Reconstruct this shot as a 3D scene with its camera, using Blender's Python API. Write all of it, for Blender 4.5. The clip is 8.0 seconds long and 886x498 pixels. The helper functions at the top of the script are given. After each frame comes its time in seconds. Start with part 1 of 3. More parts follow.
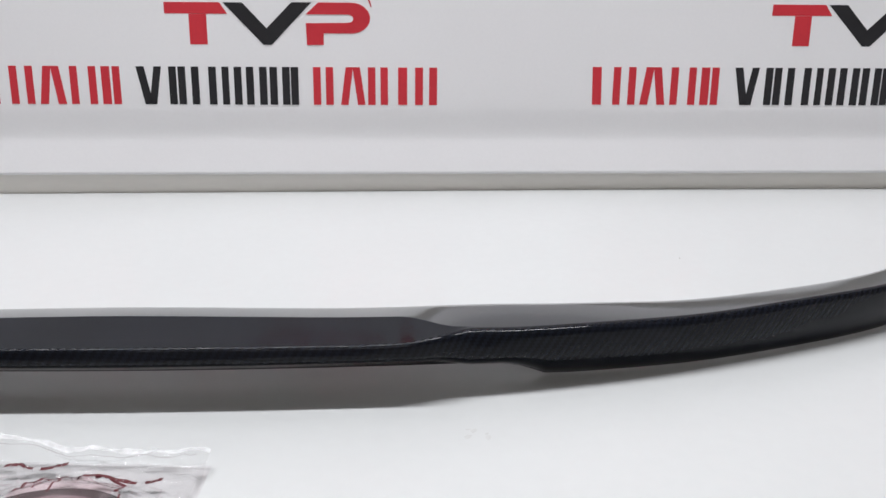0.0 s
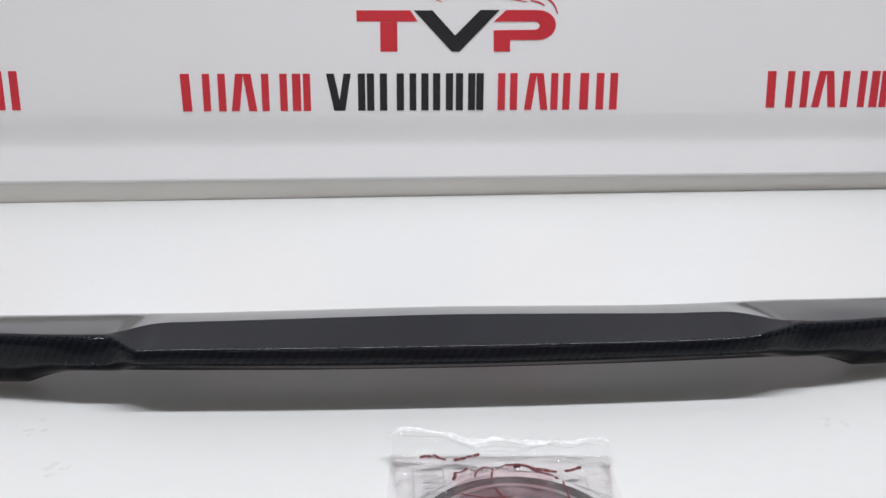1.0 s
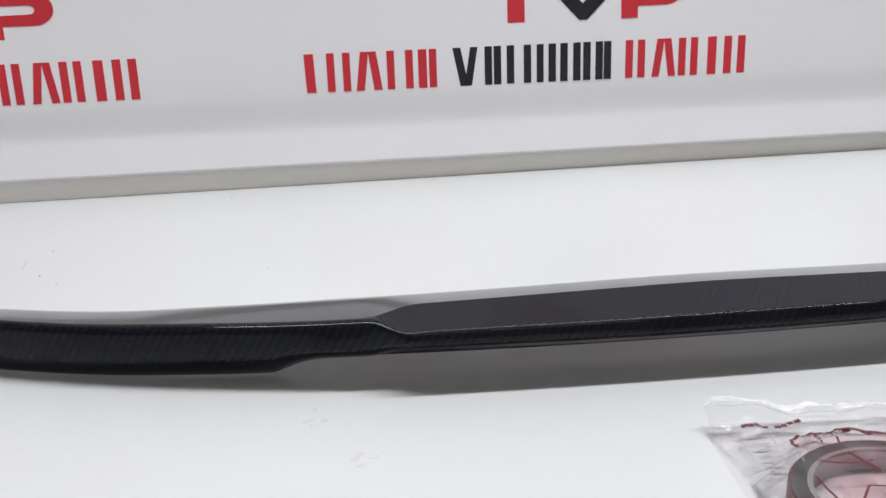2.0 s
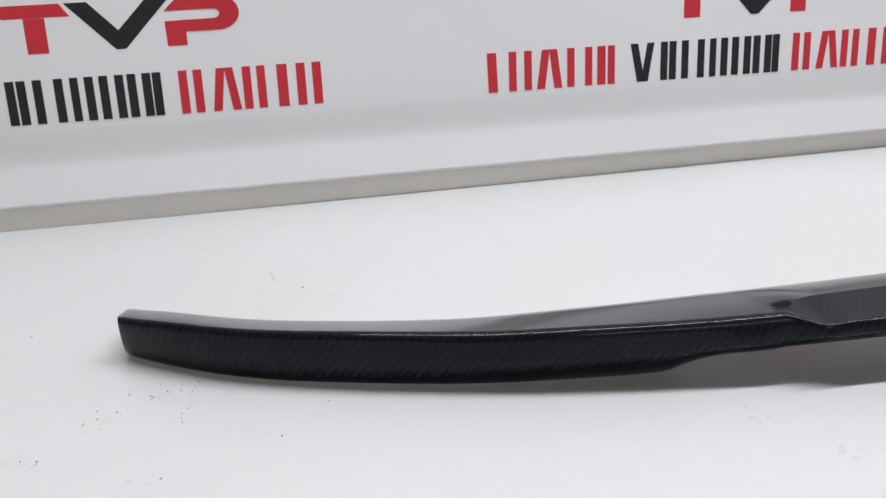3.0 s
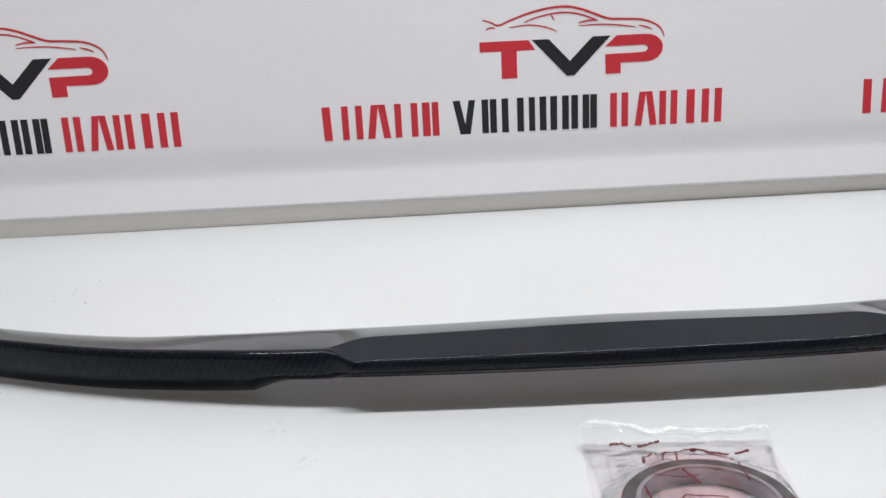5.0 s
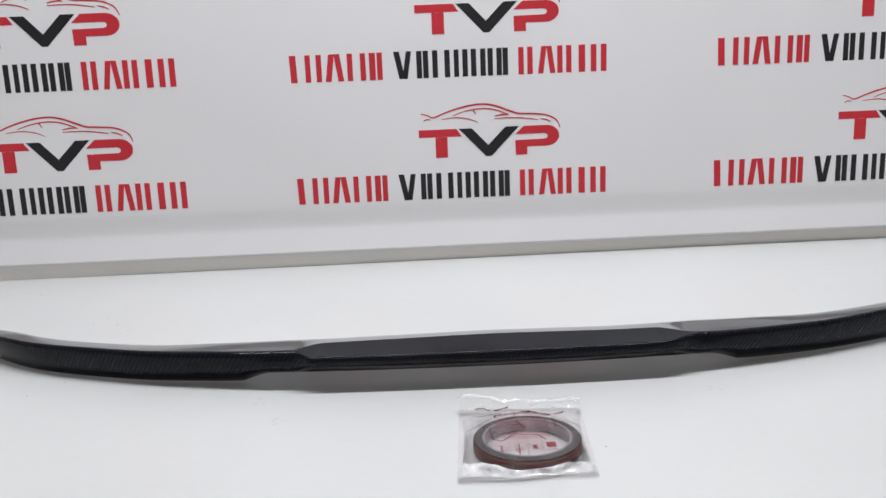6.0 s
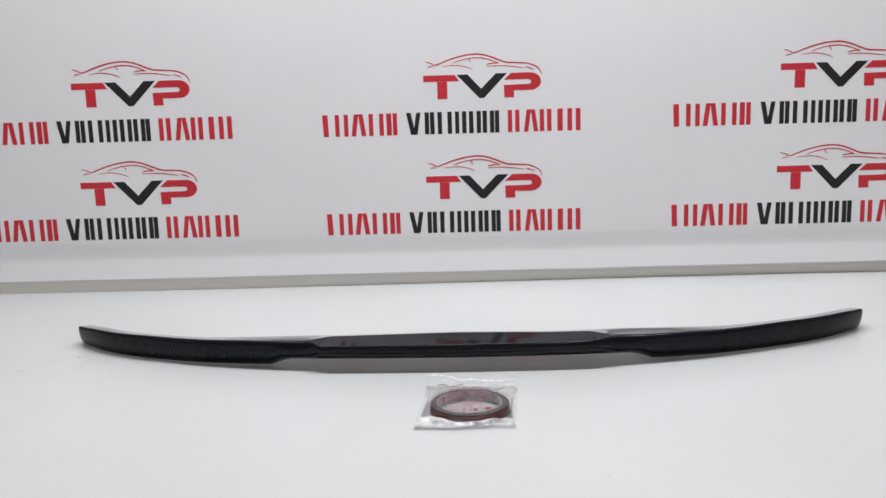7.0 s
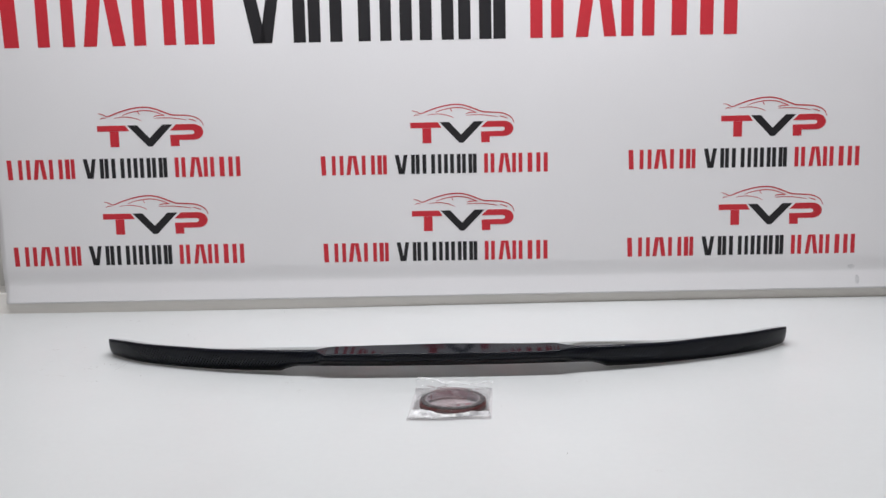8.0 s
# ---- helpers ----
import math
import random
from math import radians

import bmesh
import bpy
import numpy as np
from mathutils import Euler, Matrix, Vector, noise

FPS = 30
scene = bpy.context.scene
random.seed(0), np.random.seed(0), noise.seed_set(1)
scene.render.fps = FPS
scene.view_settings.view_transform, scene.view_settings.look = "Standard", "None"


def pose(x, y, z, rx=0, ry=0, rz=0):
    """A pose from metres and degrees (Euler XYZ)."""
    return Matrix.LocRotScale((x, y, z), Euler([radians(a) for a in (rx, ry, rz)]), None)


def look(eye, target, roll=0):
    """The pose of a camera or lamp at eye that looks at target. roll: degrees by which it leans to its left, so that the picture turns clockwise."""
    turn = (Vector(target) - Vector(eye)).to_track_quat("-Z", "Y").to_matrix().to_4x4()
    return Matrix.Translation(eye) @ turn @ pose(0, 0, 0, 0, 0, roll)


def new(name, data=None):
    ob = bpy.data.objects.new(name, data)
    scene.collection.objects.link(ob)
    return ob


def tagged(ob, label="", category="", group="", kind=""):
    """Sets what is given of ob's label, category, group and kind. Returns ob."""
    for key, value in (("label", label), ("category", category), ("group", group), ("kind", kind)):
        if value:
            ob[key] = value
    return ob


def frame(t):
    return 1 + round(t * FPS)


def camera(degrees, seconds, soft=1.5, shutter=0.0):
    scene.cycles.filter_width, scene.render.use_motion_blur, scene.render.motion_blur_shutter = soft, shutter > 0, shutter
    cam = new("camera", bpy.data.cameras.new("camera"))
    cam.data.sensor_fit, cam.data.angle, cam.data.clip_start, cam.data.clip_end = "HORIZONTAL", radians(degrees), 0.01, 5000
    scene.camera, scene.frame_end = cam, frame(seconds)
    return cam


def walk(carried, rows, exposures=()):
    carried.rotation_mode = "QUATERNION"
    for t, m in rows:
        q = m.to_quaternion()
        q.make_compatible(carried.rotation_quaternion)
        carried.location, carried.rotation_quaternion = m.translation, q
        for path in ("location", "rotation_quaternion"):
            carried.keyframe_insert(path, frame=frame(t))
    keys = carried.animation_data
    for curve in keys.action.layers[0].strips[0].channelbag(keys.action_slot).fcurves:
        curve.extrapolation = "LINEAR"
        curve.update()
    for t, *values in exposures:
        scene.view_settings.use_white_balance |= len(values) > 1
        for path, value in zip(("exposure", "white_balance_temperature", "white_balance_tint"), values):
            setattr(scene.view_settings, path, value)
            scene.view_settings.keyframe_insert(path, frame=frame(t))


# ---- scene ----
# ---- camera ----
cam = camera(48.8, 8.0)
PATH = [
    (0, (0.136, -1.071, 0.264), (0.231, 0.84, -0.319), 0.6),
    (0.3, (0.069, -1.067, 0.255), (0.162, 0.85, -0.309), 1.0),
    (0.5, (0.02, -1.069, 0.256), (0.13, 0.848, -0.303), 1.2),
    (0.7, (-0.03, -1.066, 0.25), (0.098, 0.853, -0.297), 1.2),
    (1, (-0.087, -1.081, 0.264), (0.043, 0.831, -0.306), 0.3),
    (1.2, (-0.111, -1.081, 0.267), (-0.003, 0.831, -0.311), -0.5),
    (2.3, (-0.342, -1.03, 0.249), (-0.102, 0.86, -0.358), -2.3),
    (2.5, (-0.402, -1.02, 0.251), (-0.112, 0.865, -0.352), -2.1),
    (2.7, (-0.465, -1.007, 0.252), (-0.131, 0.871, -0.348), -2.1),
    (3, (-0.544, -0.993, 0.257), (-0.187, 0.88, -0.346), -2.6),
    (3.2, (-0.575, -0.983, 0.259), (-0.219, 0.89, -0.343), -2.9),
    (3.5, (-0.584, -0.981, 0.264), (-0.246, 0.896, -0.34), -3.2),
    (3.7, (-0.57, -0.982, 0.261), (-0.247, 0.898, -0.34), -3.1),
    (4, (-0.505, -1.001, 0.264), (-0.254, 0.891, -0.335), -2.8),
    (4.2, (-0.423, -1.021, 0.263), (-0.254, 0.883, -0.327), -2.7),
    (4.5, (-0.291, -1.052, 0.268), (-0.234, 0.858, -0.322), -2.6),
    (4.7, (-0.228, -1.086, 0.285), (-0.219, 0.823, -0.309), -2.9),
    (5.8, (-0.125, -1.447, 0.372), (-0.085, 0.493, -0.11), -2.2),
    (6, (-0.114, -1.502, 0.388), (-0.067, 0.44, -0.086), -2.2),
    (6.5, (-0.042, -1.669, 0.403), (-0.056, 0.286, -0.019), -2.2),
    (7, (-0.004, -1.83, 0.424), (-0.086, 0.133, 0.045), -1.8),
    (7.3, (-0.013, -1.906, 0.426), (-0.097, 0.063, 0.086), -1.6),
    (7.5, (-0.011, -1.962, 0.435), (-0.088, 0.009, 0.106), -1.5),
    (8, (-0.019, -2.071, 0.449), (-0.042, -0.095, 0.142), -1.1),
]
walk(cam, [(t, look(eye, target, roll)) for t, eye, target, roll in PATH],
     [(0, 0.14), (4.7, 0.14), (6, 0.06), (6.5, -0.08), (7, 0.06), (7.5, 0.06), (8, 0.03)])

# ---- light ----
world = bpy.data.worlds.new("room_air")
scene.world = world
world.use_nodes = True
world.node_tree.nodes["Background"].inputs["Color"].default_value = (0.80, 0.86, 1.0, 1)
world.node_tree.nodes["Background"].inputs["Strength"].default_value = 0.02


def area_lamp(x, y, z, sx, sy, watts, colour):
    data = bpy.data.lights.new("area_lamp", "AREA")
    data.shape, data.size, data.size_y, data.energy, data.color = "RECTANGLE", sx, sy, watts, colour
    ob = new("area_lamp", data)
    ob.location = (x, y, z)
    return ob


# the long ceiling light over the table
area_lamp(0.0, -0.47, 1.70, 2.00, 0.12, 32.1, (0.983, 0.985, 1.026))
# added fill, no known fitting: lifts and warms the shade from behind the camera
area_lamp(-0.05, -3.00, 1.70, 1.5, 0.08, 13.0, (1.05, 0.985, 0.955))


# ---- materials ----
def material(name):
    m = bpy.data.materials.new(name)
    m.use_nodes = True
    return m, m.node_tree.nodes, m.node_tree.links, m.node_tree.nodes["Principled BSDF"]


def noise_ramp(nodes, links, vector, scale, detail, stops):
    n = nodes.new("ShaderNodeTexNoise")
    n.inputs["Scale"].default_value, n.inputs["Detail"].default_value = scale, detail
    links.new(vector, n.inputs["Vector"])
    r = nodes.new("ShaderNodeValToRGB")
    for i, (p, c) in enumerate(stops):
        e = r.color_ramp.elements[i] if i < 2 else r.color_ramp.elements.new(p)
        e.position, e.color = p, (*c, 1)
    links.new(n.outputs["Fac"], r.inputs["Fac"])
    return n, r


def mixed(nodes, links, kind, factor, a, b):
    m = nodes.new("ShaderNodeMixRGB")
    m.blend_type = kind
    m.inputs["Fac"].default_value = factor
    links.new(a, m.inputs["Color1"])
    links.new(b, m.inputs["Color2"])
    return m.outputs["Color"]


def surface(name, colour, rough, spread=0.06, scale=3.0, fine=60.0, bump=0.02, specular=0.5, metal=0.0, stretch=(1, 1, 1)):
    """Two scales of colour variation, uneven gloss and a fine relief."""
    m, nodes, links, bsdf = material(name)
    tex = nodes.new("ShaderNodeTexCoord")
    mp = nodes.new("ShaderNodeMapping")
    mp.inputs["Scale"].default_value = stretch
    links.new(tex.outputs["Object"], mp.inputs["Vector"])
    v = mp.outputs["Vector"]
    lo = tuple(c * (1 - spread) for c in colour)
    hi = tuple(min(1, c * (1 + spread * 0.5)) for c in colour)
    _, broad = noise_ramp(nodes, links, v, scale, 4, [(0.3, lo), (0.7, hi)])
    grain, small = noise_ramp(nodes, links, v, fine, 6, [(0.25, (1 - spread,) * 3), (0.7, (1, 1, 1))])
    links.new(mixed(nodes, links, "MULTIPLY", 0.6, broad.outputs["Color"], small.outputs["Color"]), bsdf.inputs["Base Color"])
    _, gloss = noise_ramp(nodes, links, v, scale * 2.3, 5, [(0.3, (rough * 0.85,) * 3), (0.75, (min(1, rough * 1.2),) * 3)])
    links.new(gloss.outputs["Color"], bsdf.inputs["Roughness"])
    bsdf.inputs["Specular IOR Level"].default_value = specular
    bsdf.inputs["Metallic"].default_value = metal
    b = nodes.new("ShaderNodeBump")
    b.inputs["Strength"].default_value, b.inputs["Distance"].default_value = bump, 0.002
    links.new(grain.outputs["Fac"], b.inputs["Height"])
    links.new(b.outputs["Normal"], bsdf.inputs["Normal"])
    return m


def carbon_fibre():
    """Clear-coated twill: tows four wide, two over and two under, on the mesh's own metre UVs."""
    m, nodes, links, bsdf = material("lacquered_carbon_twill")
    uv = nodes.new("ShaderNodeUVMap")
    sep = nodes.new("ShaderNodeSeparateXYZ")
    links.new(uv.outputs["UV"], sep.inputs["Vector"])

    def maths(op, a, b=None):
        n = nodes.new("ShaderNodeMath")
        n.operation = op
        for socket, value in zip(n.inputs, (a, b)):
            if isinstance(value, (int, float)):
                socket.default_value = value
            elif value is not None:
                links.new(value, socket)
        return n.outputs[0]

    tow, turn = 0.0017, radians(14)
    across = maths("SUBTRACT", maths("MULTIPLY", sep.outputs["X"], math.cos(turn)), maths("MULTIPLY", sep.outputs["Y"], math.sin(turn)))
    along = maths("ADD", maths("MULTIPLY", sep.outputs["X"], math.sin(turn)), maths("MULTIPLY", sep.outputs["Y"], math.cos(turn)))
    iu = maths("FLOOR", maths("DIVIDE", across, tow))
    iv = maths("FLOOR", maths("DIVIDE", along, tow))
    over = maths("LESS_THAN", maths("MODULO", maths("ADD", maths("ADD", iu, iv), 4000), 4), 1.5)
    fu = maths("FRACT", maths("DIVIDE", across, tow))
    ridge = maths("SUBTRACT", 1.0, maths("ABSOLUTE", maths("SUBTRACT", maths("MULTIPLY", fu, 2), 1)))
    mix = nodes.new("ShaderNodeMixRGB")
    mix.inputs["Color1"].default_value = (0.0056, 0.0062, 0.0090, 1)
    mix.inputs["Color2"].default_value = (0.0102, 0.0119, 0.0184, 1)
    links.new(over, mix.inputs["Fac"])
    tex = nodes.new("ShaderNodeTexCoord")
    _, cloud = noise_ramp(nodes, links, tex.outputs["Object"], 22, 3, [(0.3, (0.72,) * 3), (0.7, (1, 1, 1))])
    links.new(mixed(nodes, links, "MULTIPLY", 1.0, mix.outputs["Color"], cloud.outputs["Color"]), bsdf.inputs["Base Color"])
    rough = maths("SUBTRACT", 0.38, maths("MULTIPLY", over, 0.10))
    links.new(rough, bsdf.inputs["Roughness"])
    bsdf.inputs["Specular IOR Level"].default_value = 0.0
    bsdf.inputs["Coat Weight"].default_value = 1.0
    bsdf.inputs["Coat IOR"].default_value = 1.26
    bsdf.inputs["Coat Roughness"].default_value = 0.07
    b = nodes.new("ShaderNodeBump")
    b.inputs["Strength"].default_value, b.inputs["Distance"].default_value = 0.008, 0.0003
    links.new(maths("ADD", maths("MULTIPLY", ridge, 0.5), over), b.inputs["Height"])
    links.new(b.outputs["Normal"], bsdf.inputs["Normal"])
    return m


def clear_film(name, gloss, milk, tint=(1, 1, 1)):
    """Thin clear plastic: mostly see-through, with a sharp sheen and a little milkiness."""
    m, nodes, links, bsdf = material(name)
    nodes.remove(bsdf)
    out = nodes["Material Output"]
    clear = nodes.new("ShaderNodeBsdfTransparent")
    clear.inputs["Color"].default_value = (*tint, 1)
    shine = nodes.new("ShaderNodeBsdfGlossy")
    shine.inputs["Roughness"].default_value = 0.07
    white = nodes.new("ShaderNodeBsdfDiffuse")
    white.inputs["Color"].default_value = (0.82, 0.83, 0.84, 1)
    fresnel = nodes.new("ShaderNodeFresnel")
    fresnel.inputs["IOR"].default_value = gloss
    tex = nodes.new("ShaderNodeTexCoord")
    n, crease = noise_ramp(nodes, links, tex.outputs["Object"], 70, 5, [(0.42, (milk * 0.5,) * 3), (0.72, (min(1, milk * 2.2),) * 3)])
    b = nodes.new("ShaderNodeBump")
    b.inputs["Strength"].default_value, b.inputs["Distance"].default_value = 0.30, 0.003
    links.new(n.outputs["Fac"], b.inputs["Height"])
    links.new(b.outputs["Normal"], shine.inputs["Normal"])
    links.new(b.outputs["Normal"], fresnel.inputs["Normal"])
    first, second = nodes.new("ShaderNodeMixShader"), nodes.new("ShaderNodeMixShader")
    links.new(crease.outputs["Color"], first.inputs["Fac"])
    links.new(clear.outputs[0], first.inputs[1])
    links.new(white.outputs[0], first.inputs[2])
    links.new(fresnel.outputs[0], second.inputs["Fac"])
    links.new(first.outputs[0], second.inputs[1])
    links.new(shine.outputs[0], second.inputs[2])
    links.new(second.outputs[0], out.inputs["Surface"])
    return m


WHITE_TOP = surface("white_laminate", (0.615, 0.630, 0.628), 0.33, 0.035, 2.2, 90, 0.01, 0.9)
BANNER_VINYL = surface("white_banner_vinyl", (0.80, 0.795, 0.81), 0.55, 0.03, 2.0, 300, 0.03)
GREY_RAIL = surface("grey_painted_rail", (0.85, 0.825, 0.785), 0.5, 0.06, 5, 120, 0.03, stretch=(0.3, 1, 2))
WALL_PAINT = surface("white_wall_paint", (0.74, 0.74, 0.72), 0.8, 0.05, 1.5, 80, 0.04)
DIM_WALL = surface("grey_wall_paint", (0.52, 0.51, 0.49), 0.8, 0.06, 1.5, 80, 0.04)
FLOOR_GREY = surface("grey_floor_paint", (0.34, 0.34, 0.33), 0.6, 0.12, 2.0, 60, 0.05)
CEILING_PAINT = surface("white_ceiling_paint", (0.78, 0.78, 0.77), 0.85, 0.04, 1.5, 80, 0.03)
PRINT_RED = surface("red_print_ink", (0.58, 0.030, 0.045), 0.5, 0.10, 12, 260, 0.02, 0.35)
PRINT_BLACK = surface("black_print_ink", (0.016, 0.015, 0.018), 0.5, 0.15, 12, 260, 0.02, 0.35)
CARBON = carbon_fibre()
FOAM_GREY = surface("dark_grey_foam", (0.030, 0.020, 0.021), 0.6, 0.18, 60, 900, 0.15)
LINER_RED = surface("dark_red_liner", (0.13, 0.020, 0.018), 0.4, 0.2, 40, 400, 0.03)
CORE_CARD = surface("pale_core", (0.25, 0.22, 0.23), 0.45, 0.12, 60, 500, 0.05)
CORE_WALL = surface("purple_grey_core", (0.34, 0.28, 0.31), 0.4, 0.25, 45, 300, 0.05)
FILM = clear_film("clear_bag_film", 1.33, 0.04, (0.95, 0.95, 0.95))
FILM_BACK = clear_film("clear_bag_back", 1.15, 0.06, (0.965, 0.945, 0.95))
FILM_PINK = clear_film("pink_printed_film", 1.30, 0.05, (0.97, 0.80, 0.82))
FILM_SEAL = clear_film("milky_bag_seal", 1.35, 0.60)
BAG_RED = surface("red_bag_print", (0.12, 0.022, 0.028), 0.45, 0.15, 60, 500, 0.02, 0.25)
BAG_SCARLET = surface("scarlet_bag_print", (0.34, 0.030, 0.042), 0.4, 0.15, 60, 500, 0.02)
BAG_GREY = surface("grey_bag_print", (0.40, 0.37, 0.38), 0.5, 0.15, 60, 500, 0.02, 0.2)
DIRT = surface("dark_dirt", (0.33, 0.31, 0.29), 0.9, 0.3, 200, 900, 0.1)
FAINT_DIRT = surface("pale_grey_smudge", (0.575, 0.582, 0.574), 0.36, 0.06, 200, 900, 0.05, 0.9)


# ---- building helpers ----
def part(name, bm, mat, parent=None, label="", smooth=False):
    me = bpy.data.meshes.new(name)
    bm.normal_update()
    bm.to_mesh(me)
    bm.free()
    me.materials.append(mat)
    if smooth:
        me.polygons.foreach_set("use_smooth", [True] * len(me.polygons))
    ob = new(name, me)
    if parent is not None:
        ob.parent = parent
    if label:
        ob["label"] = label
    return ob


def box(x0, y0, z0, x1, y1, z1, bevel=0.0, bm=None):
    own = bm or bmesh.new()
    c = bmesh.ops.create_cube(own, size=1.0)
    bmesh.ops.scale(own, vec=(x1 - x0, y1 - y0, z1 - z0), verts=c["verts"])
    bmesh.ops.translate(own, vec=((x0 + x1) / 2, (y0 + y1) / 2, (z0 + z1) / 2), verts=c["verts"])
    if bevel:
        edges = list({e for v in c["verts"] for e in v.link_edges})
        bmesh.ops.bevel(own, geom=edges, offset=bevel, segments=3, affect="EDGES", profile=0.5)
    return own


def smoothstep(a, b, x):
    t = min(1.0, max(0.0, (x - a) / (b - a)))
    return t * t * (3 - 2 * t)


# ---- room ----
ROOM_X, ROOM_Y0, ROOM_Y1, FLOOR_Z, TOP_Z = 2.6, -3.6, 0.10, -0.90, 1.75
tagged(part("floor", box(-ROOM_X - 0.1, ROOM_Y0 - 0.1, FLOOR_Z - 0.1, ROOM_X + 0.1, ROOM_Y1 + 0.1, FLOOR_Z), FLOOR_GREY),
       "grey painted floor of a plain room", "floor", kind="structure")
tagged(part("ceiling", box(-ROOM_X - 0.1, ROOM_Y0 - 0.1, TOP_Z, ROOM_X + 0.1, ROOM_Y1 + 0.1, TOP_Z + 0.1), CEILING_PAINT),
       "plain white painted ceiling above the table", "ceiling", kind="structure")
tagged(part("wall_north", box(-ROOM_X, ROOM_Y1, FLOOR_Z, ROOM_X, ROOM_Y1 + 0.1, TOP_Z), WALL_PAINT),
       "plain white wall behind the printed banner", "wall", kind="structure")
tagged(part("wall_south", box(-ROOM_X, ROOM_Y0 - 0.1, FLOOR_Z, ROOM_X, ROOM_Y0, TOP_Z), DIM_WALL),
       "plain grey wall closing the room", "wall", kind="structure")
for side, x in (("wall_west", -ROOM_X - 0.1), ("wall_east", ROOM_X)):
    tagged(part(side, box(x, ROOM_Y0, FLOOR_Z, x + 0.1, ROOM_Y1, TOP_Z), DIM_WALL), "plain grey wall closing the room", "wall", kind="structure")

# ---- table ----
table = tagged(new("table"), "large white laminate table with a few specks of dirt", "table")
TABLE_BACK = ROOM_Y1 - 0.004


def table_rise(x, y):
    """The top has warped up a little towards its back edge at one side."""
    return 0.0058 * smoothstep(-0.75, 0.65, x) * smoothstep(-0.28, 0.01, y)


def tabletop():
    """A thick slab with eased edges and a slight warp."""
    bm = bmesh.new()
    xs = [-1.75, -1.749, -1.747] + [-1.70 + 0.05 * i for i in range(69)] + [1.747, 1.749, 1.75]
    ys = [-1.25, -1.249, -1.247] + [-1.20 + 0.05 * i for i in range(18)] + [-0.30 + 0.01 * i for i in range(39)] + [TABLE_BACK]

    def eased(x, y):
        d = min(1.75 - abs(x), y + 1.25)
        return -0.002 * (1 - min(1.0, d / 0.002)) ** 2

    top = [[bm.verts.new((x, y, table_rise(x, y) + eased(x, y))) for x in xs] for y in ys]
    low = [[bm.verts.new((x, y, -0.030)) for x in (xs[0], xs[-1])] for y in (ys[0], ys[-1])]
    for a, b in zip(top, top[1:]):
        for i in range(len(xs) - 1):
            bm.faces.new((a[i], a[i + 1], b[i + 1], b[i]))
    bm.faces.new((low[0][0], low[1][0], low[1][1], low[0][1]))
    bm.faces.new([low[0][0], low[0][1]] + top[0][::-1])
    bm.faces.new([low[1][1], low[1][0]] + top[-1])
    bm.faces.new([low[1][0], low[0][0]] + [r[0] for r in top])
    bm.faces.new([low[0][1], low[1][1]] + [r[-1] for r in top[::-1]])
    return bm


part("tabletop", tabletop(), WHITE_TOP, table, "white laminate top with faint scuffs")
for x in (-1.65, 1.65):
    for y in (-1.15, 0.0):
        part("leg", box(x - 0.025, y - 0.025, FLOOR_Z, x + 0.025, y + 0.025, -0.030, 0.004), GREY_RAIL, table, "grey square leg")

# ---- rail along the foot of the wall ----
def rail():
    """A long bar that runs slightly askew to the banner's plane."""
    bm = box(-1.75, 0.0, 0.0, 1.75, ROOM_Y1, 0.045)
    for v in bm.verts:
        if v.co.y < 0.05:
            v.co.y = 0.0085 + 0.0030 * v.co.x + (0.0020 if v.co.z > 0.02 else 0.0)
    return bm


tagged(part("trim", rail(), GREY_RAIL), "grey rail along the back of the table under the banner", "trim", kind="structure")

# ---- banner ----
BANNER_X0, BANNER_X1, BANNER_Z0, BANNER_Z1 = -1.004, 1.42, 0.0245, 1.20


def banner_depth(x, z):
    """How far the sheet stands from its plane: it dips back above its foot, comes forward again below, and curls back at its side."""
    dip = smoothstep(0.106, 0.064, z) if z > 0.064 else 1 - 1.25 * ((0.064 - z) / (0.064 - BANNER_Z0)) ** 1.05
    side = max(0.0, BANNER_X0 + 0.020 - x) / 0.020
    return 0.0040 * dip + 0.018 * side ** 2 + 0.0002 * math.sin(x * 17.0 + 2.2 * z + 0.7) * math.sin(z * 11.0 - 3.0 * x)


def hem(x, z):
    """The sheet's lower edge is cut slightly askew to its print."""
    return z + (0.0022 * x + 0.0008) * smoothstep(0.10, BANNER_Z0, z)


